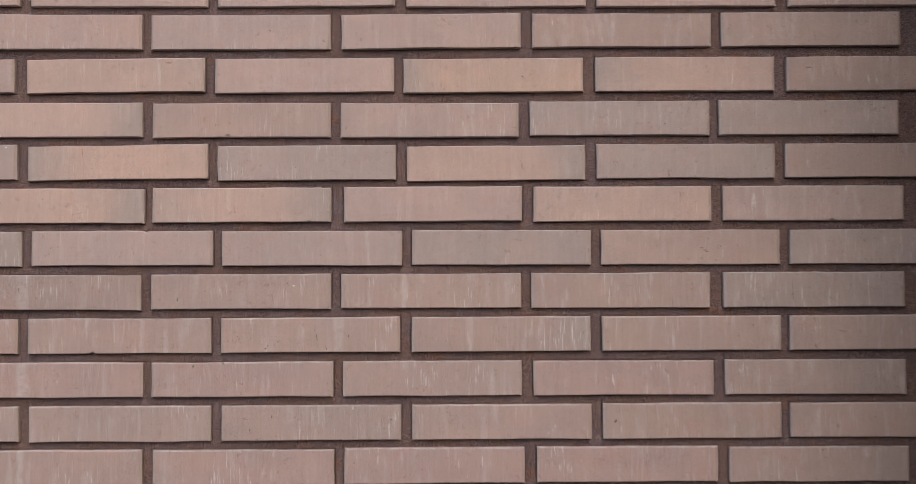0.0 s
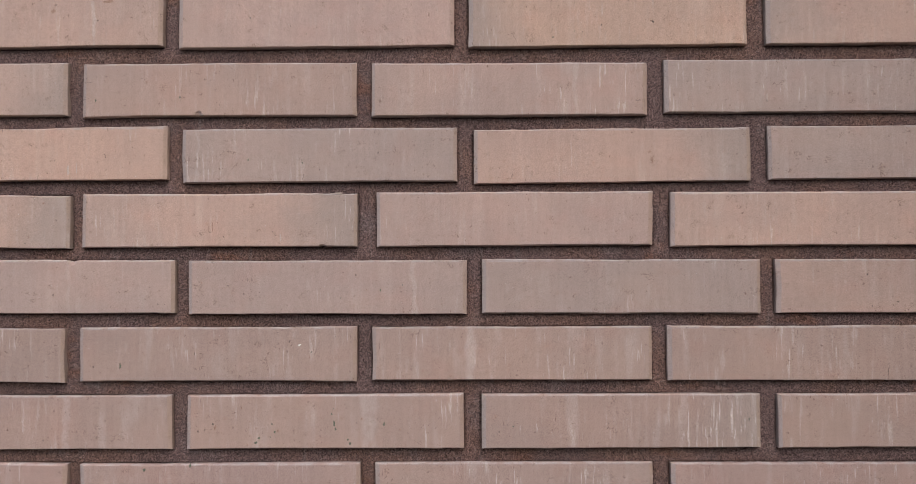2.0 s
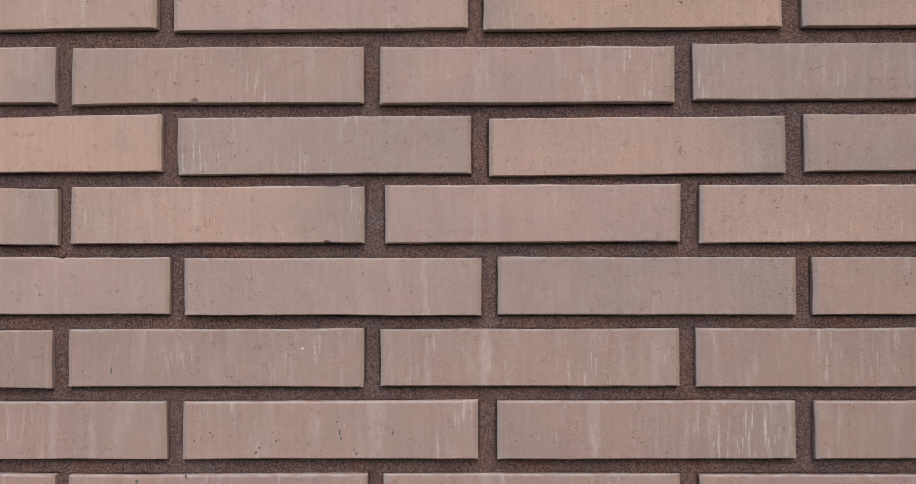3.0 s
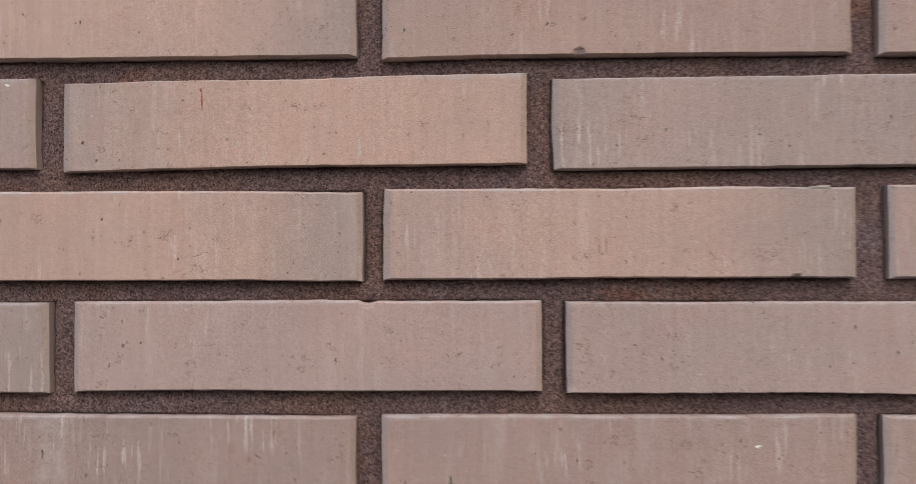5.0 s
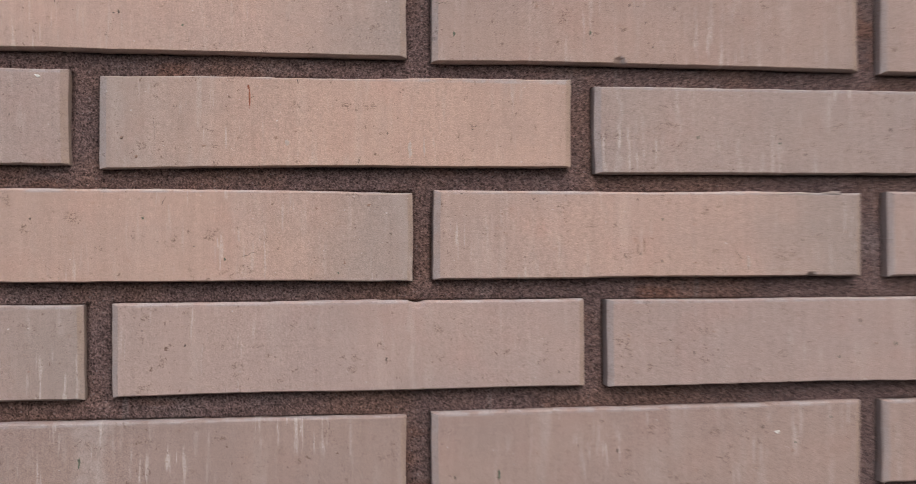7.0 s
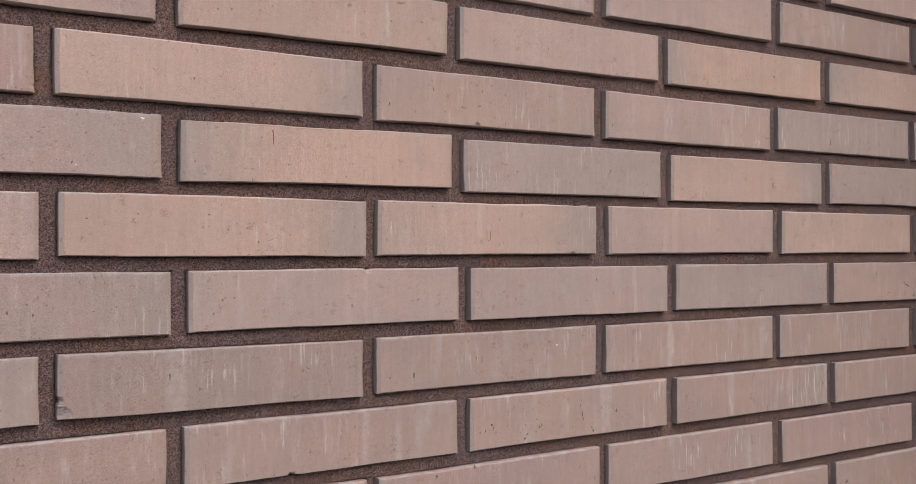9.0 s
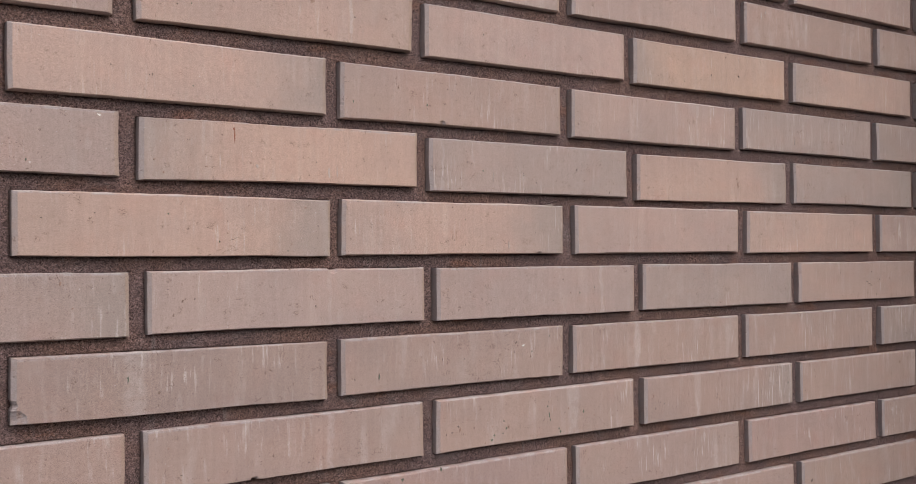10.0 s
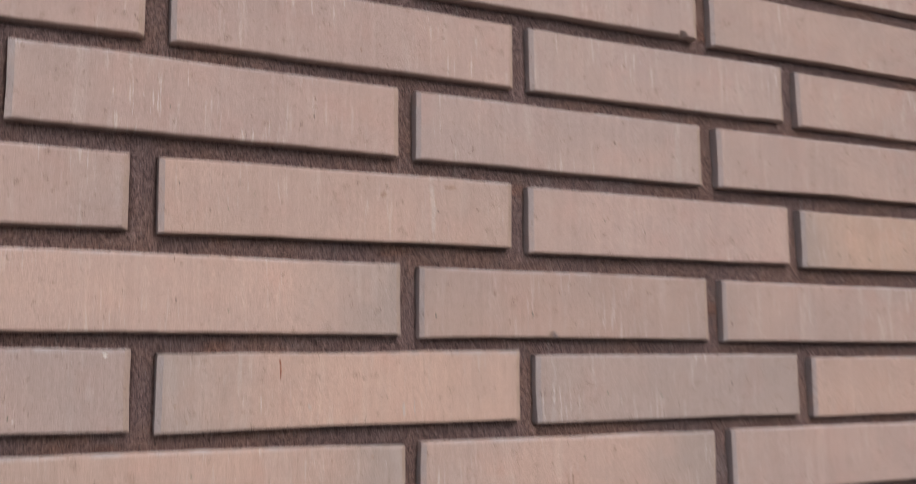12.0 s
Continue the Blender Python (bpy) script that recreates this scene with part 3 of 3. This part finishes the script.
for k, (r, c, x, z, w, h, material) in enumerate((
    (0, 0, 38.2, 31.6, 0.9, 0.7, SOOT), (0, 0, 39.6, 31.6, 0.7, 0.7, SOOT), (0, 0, 148.3, 18.9, 1.2, 2.0, SOOT), (0, 0, 11.9, 15.2, 1.4, 1.4, STAIN), (0, 0, 19.1, 5.4, 1.4, 1.4, STAIN),
    (0, 0, 53.2, 11.4, 1.7, 0.9, STAIN), (0, 0, 70.5, 15.5, 1.2, 0.9, STAIN), (0, 0, 100.2, 19.2, 1.4, 1.2, STAIN), (0, 0, 90.1, 16.0, 2.3, 1.7, STAIN), (-1, 1, 188.1, -13.1, 2.0, 0.9, SOOT),
    (-1, 1, 227.6, -16.0, 1.4, 1.2, SOOT), (-1, 0, 138.2, -19.4, 2.6, 1.4, STAIN), (-1, 0, 149.8, -34.4, 1.2, 0.9, SOOT), (-1, 1, 211.2, -34.1, 1.2, 0.9, STAIN), (-1, 1, 210.3, -24.0, 1.4, 1.2, STAIN),
    (-1, 1, 294.5, -37.6, 1.7, 1.2, STAIN), (-1, 1, 319.6, -51.2, 1.7, 1.2, STAIN), (-2, 1, 280.7, -91.2, 1.2, 2.0, STAIN), (-2, 1, 288.5, -85.5, 0.7, 0.7, SOOT), (-2, 1, 317.0, -75.4, 0.7, 0.7, SOOT),
    (-2, 1, 332.3, -80.9, 0.7, 0.7, SOOT), (-2, 1, 330.0, -89.8, 1.2, 1.2, STAIN), (0, 0, 95.6, 13.4, 2.0, 4.0, LIME), (0, 0, 167.9, 10.6, 1.2, 10.4, LIME), (0, 0, 160.4, 9.7, 2.0, 11.5, LIME),
    (-1, 1, 351.1, -51.4, 1.4, 9.2, LIME))):
    mark(r, c, KINDS[material][0], x, z, w, h, material, 400 + k, KINDS[material][1])
mark(-1, 1, "rust_streak", 290.2, -42.2, 0.7, 12, STAIN, 440, "faint orange rust run")


def speckle(r, c, count, low, high, seed):
    """Iron specks strewn over one brick, low to high millimetres across."""
    rng = random.Random(seed)
    ob = BRICKS[r, c]
    half = ob.dimensions.x / 2 - 0.008
    for k in range(count):
        w = rng.uniform(low, high) / 1000
        splat("speck", ob, rng.uniform(-half, half), rng.triangular(-0.021, 0.020, -0.006), w, w * rng.uniform(0.6, 2.2), rng.choice((SOOT, SOOT, MOSS, STAIN)), seed * 50 + k, "dark iron speck")


for r, c, count, low, high in ((-4, 1, 26, 0.8, 2.4), (-4, 2, 8, 0.6, 1.5), (-2, 3, 8, 0.6, 1.8), (-3, 1, 9, 0.6, 1.5), (-1, 0, 9, 0.6, 1.3), (-2, 0, 8, 0.5, 1.3), (-2, 1, 9, 0.5, 1.3), (-1, 1, 7, 0.5, 1.3),
                               (1, 1, 7, 0.6, 1.6), (1, 0, 6, 0.6, 1.5), (2, 0, 7, 0.6, 1.7), (2, 1, 6, 0.6, 1.5), (3, 0, 8, 0.6, 1.6), (0, 1, 8, 0.6, 1.5), (2, 2, 9, 0.6, 1.6), (-6, 1, 8, 0.8, 2.0), (-4, 0, 8, 0.6, 1.8), (0, -1, 8, 0.5, 1.3), (-2, -1, 12, 0.6, 1.8)):
    speckle(r, c, count, low, high, 700 + r * 11 + c)


def regular():
    """The rest of the wall: near courses brick by brick, those further off joined."""
    rng = random.Random(8)
    verts, faces = [], []
    for r in range(-26, 23):
        for c in range(-13, 7):
            if (r, c) in BRICKS:
                continue
            x0 = plan(r, c) + rng.uniform(-0.002, 0.002)
            x1 = min(x0 + LENGTH, EAST - 0.004)
            if x0 < WEST or x1 - x0 < 0.02:
                continue
            level = rng.uniform(-0.001, 0.001)
            if -12 <= r <= 12 and -3 <= c:
                lay(r, c, x0, x1, level, level, rng.choice("ppkwotbgr"), fine=(-10 <= r <= 9 and -2 <= c))
                continue
            z0 = BASE + r * COURSE + level
            z1, a, n = z0 + HEIGHT, 0.002, len(verts)
            verts += [(x0 + a, 0, z0 + a), (x1 - a, 0, z0 + a), (x1 - a, 0, z1 - a), (x0 + a, 0, z1 - a),
                      (x0, a, z0), (x1, a, z0), (x1, a, z1), (x0, a, z1),
                      (x0, 0.02, z0), (x1, 0.02, z0), (x1, 0.02, z1), (x0, 0.02, z1)]
            faces.append((n, n + 1, n + 2, n + 3))
            for ring in (0, 4):
                for k in range(4):
                    p, q = n + ring + k, n + ring + (k + 1) % 4
                    faces.append((p, p + 4, q + 4, q))
    ob = new("brickwork", mesh_of("brickwork", verts, faces, CLAY))
    ob.parent = wall
    ob.color = (*TONES["p"], 1.0)
    tagged(ob, "further pinkish-tan bricks of the same wall", kind="stuff")


regular()


def lines(joints, low, high, band, dense, wide):
    """Grid lines between low and high, dense within band of a joint and wide apart elsewhere."""
    out, p = [low], low
    while p < high:
        near = min(abs(p - j) for j in joints)
        p += dense if near < band else min(wide, max(dense, near - band + dense / 2))
        out.append(min(p, high))
    return np.array(out)


def pointing():
    """The recessed pointing as one sheet behind the bricks: uneven, a little hollow, cracked open here and there along the bricks."""
    rng = np.random.default_rng(5)
    x0, x1, z0, z1 = -0.62, EAST, BASE - 0.80, BASE + 0.80
    beds = [BASE + r * COURSE - 0.006 for r in range(-9, 10)]
    heads = [plan(r, c) - 0.0075 for r in (0, 1) for c in range(-1, 6)]
    xs, zs = lines(heads, x0, x1, 0.013, 0.0010, 0.004), lines(beds, z0, z1, 0.0095, 0.0008, 0.020)
    gx, gz = np.meshgrid(xs, zs)

    def field(step, size):
        a = rng.normal(0, size, (int((z1 - z0) / step) + 3, int((x1 - x0) / step) + 3))
        u, v = (gx - x0) / step, (gz - z0) / step
        i, j = u.astype(int), v.astype(int)
        p, q = u - i, v - j
        return (a[j, i] * (1 - p) + a[j, i + 1] * p) * (1 - q) + (a[j + 1, i] * (1 - p) + a[j + 1, i + 1] * p) * q

    # distance from each place to the nearest brick's edge
    away = np.full(gx.shape, 1.0)
    for r, row in EDGES.items():
        inside = (zs > BASE + (r - 0.6) * COURSE) & (zs < BASE + (r + 1.4) * COURSE)
        if not inside.any():
            continue
        sub_x, sub_z = gx[inside], gz[inside]
        for a, b, low, high, rise in row:
            tilt = rise * ((sub_x - a) / (b - a) - 0.5)
            dx = np.maximum(np.maximum(a - sub_x, sub_x - b), 0)
            over = sub_z - high - tilt
            dz = np.maximum(np.maximum(low + tilt - sub_z, over + 0.0011 * (over > 0)), 0)
            away[inside] = np.minimum(away[inside], np.hypot(dx, dz))
    gap = np.clip(1.15 + field(0.020, 0.7) + field(0.004, 0.5), 0, 2.2) * np.clip(1 - away / 0.0016, 0, 1)
    y = DEEP - 0.0008 * np.clip(away / 0.006, 0, 1) + 0.0022 * gap
    y += field(0.045, 0.0005) + field(0.012, 0.00035) + field(0.0040, 0.00022) + field(0.0016, 0.00016)
    verts = np.stack([gx, np.minimum(y, DEEP + 0.0036), gz], -1).reshape(-1, 3)
    w, h = len(xs), len(zs)
    i, j = np.meshgrid(np.arange(w - 1), np.arange(h - 1))
    k = (j * w + i).reshape(-1)
    me = mesh_of("mortar", verts.tolist(), np.stack([k, k + 1, k + w + 1, k + w], -1).tolist(), MORTAR, True)
    ob = new("mortar", me)
    ob.parent = wall
    return tagged(ob, "dark purple-brown sandy recessed mortar")


pointing()
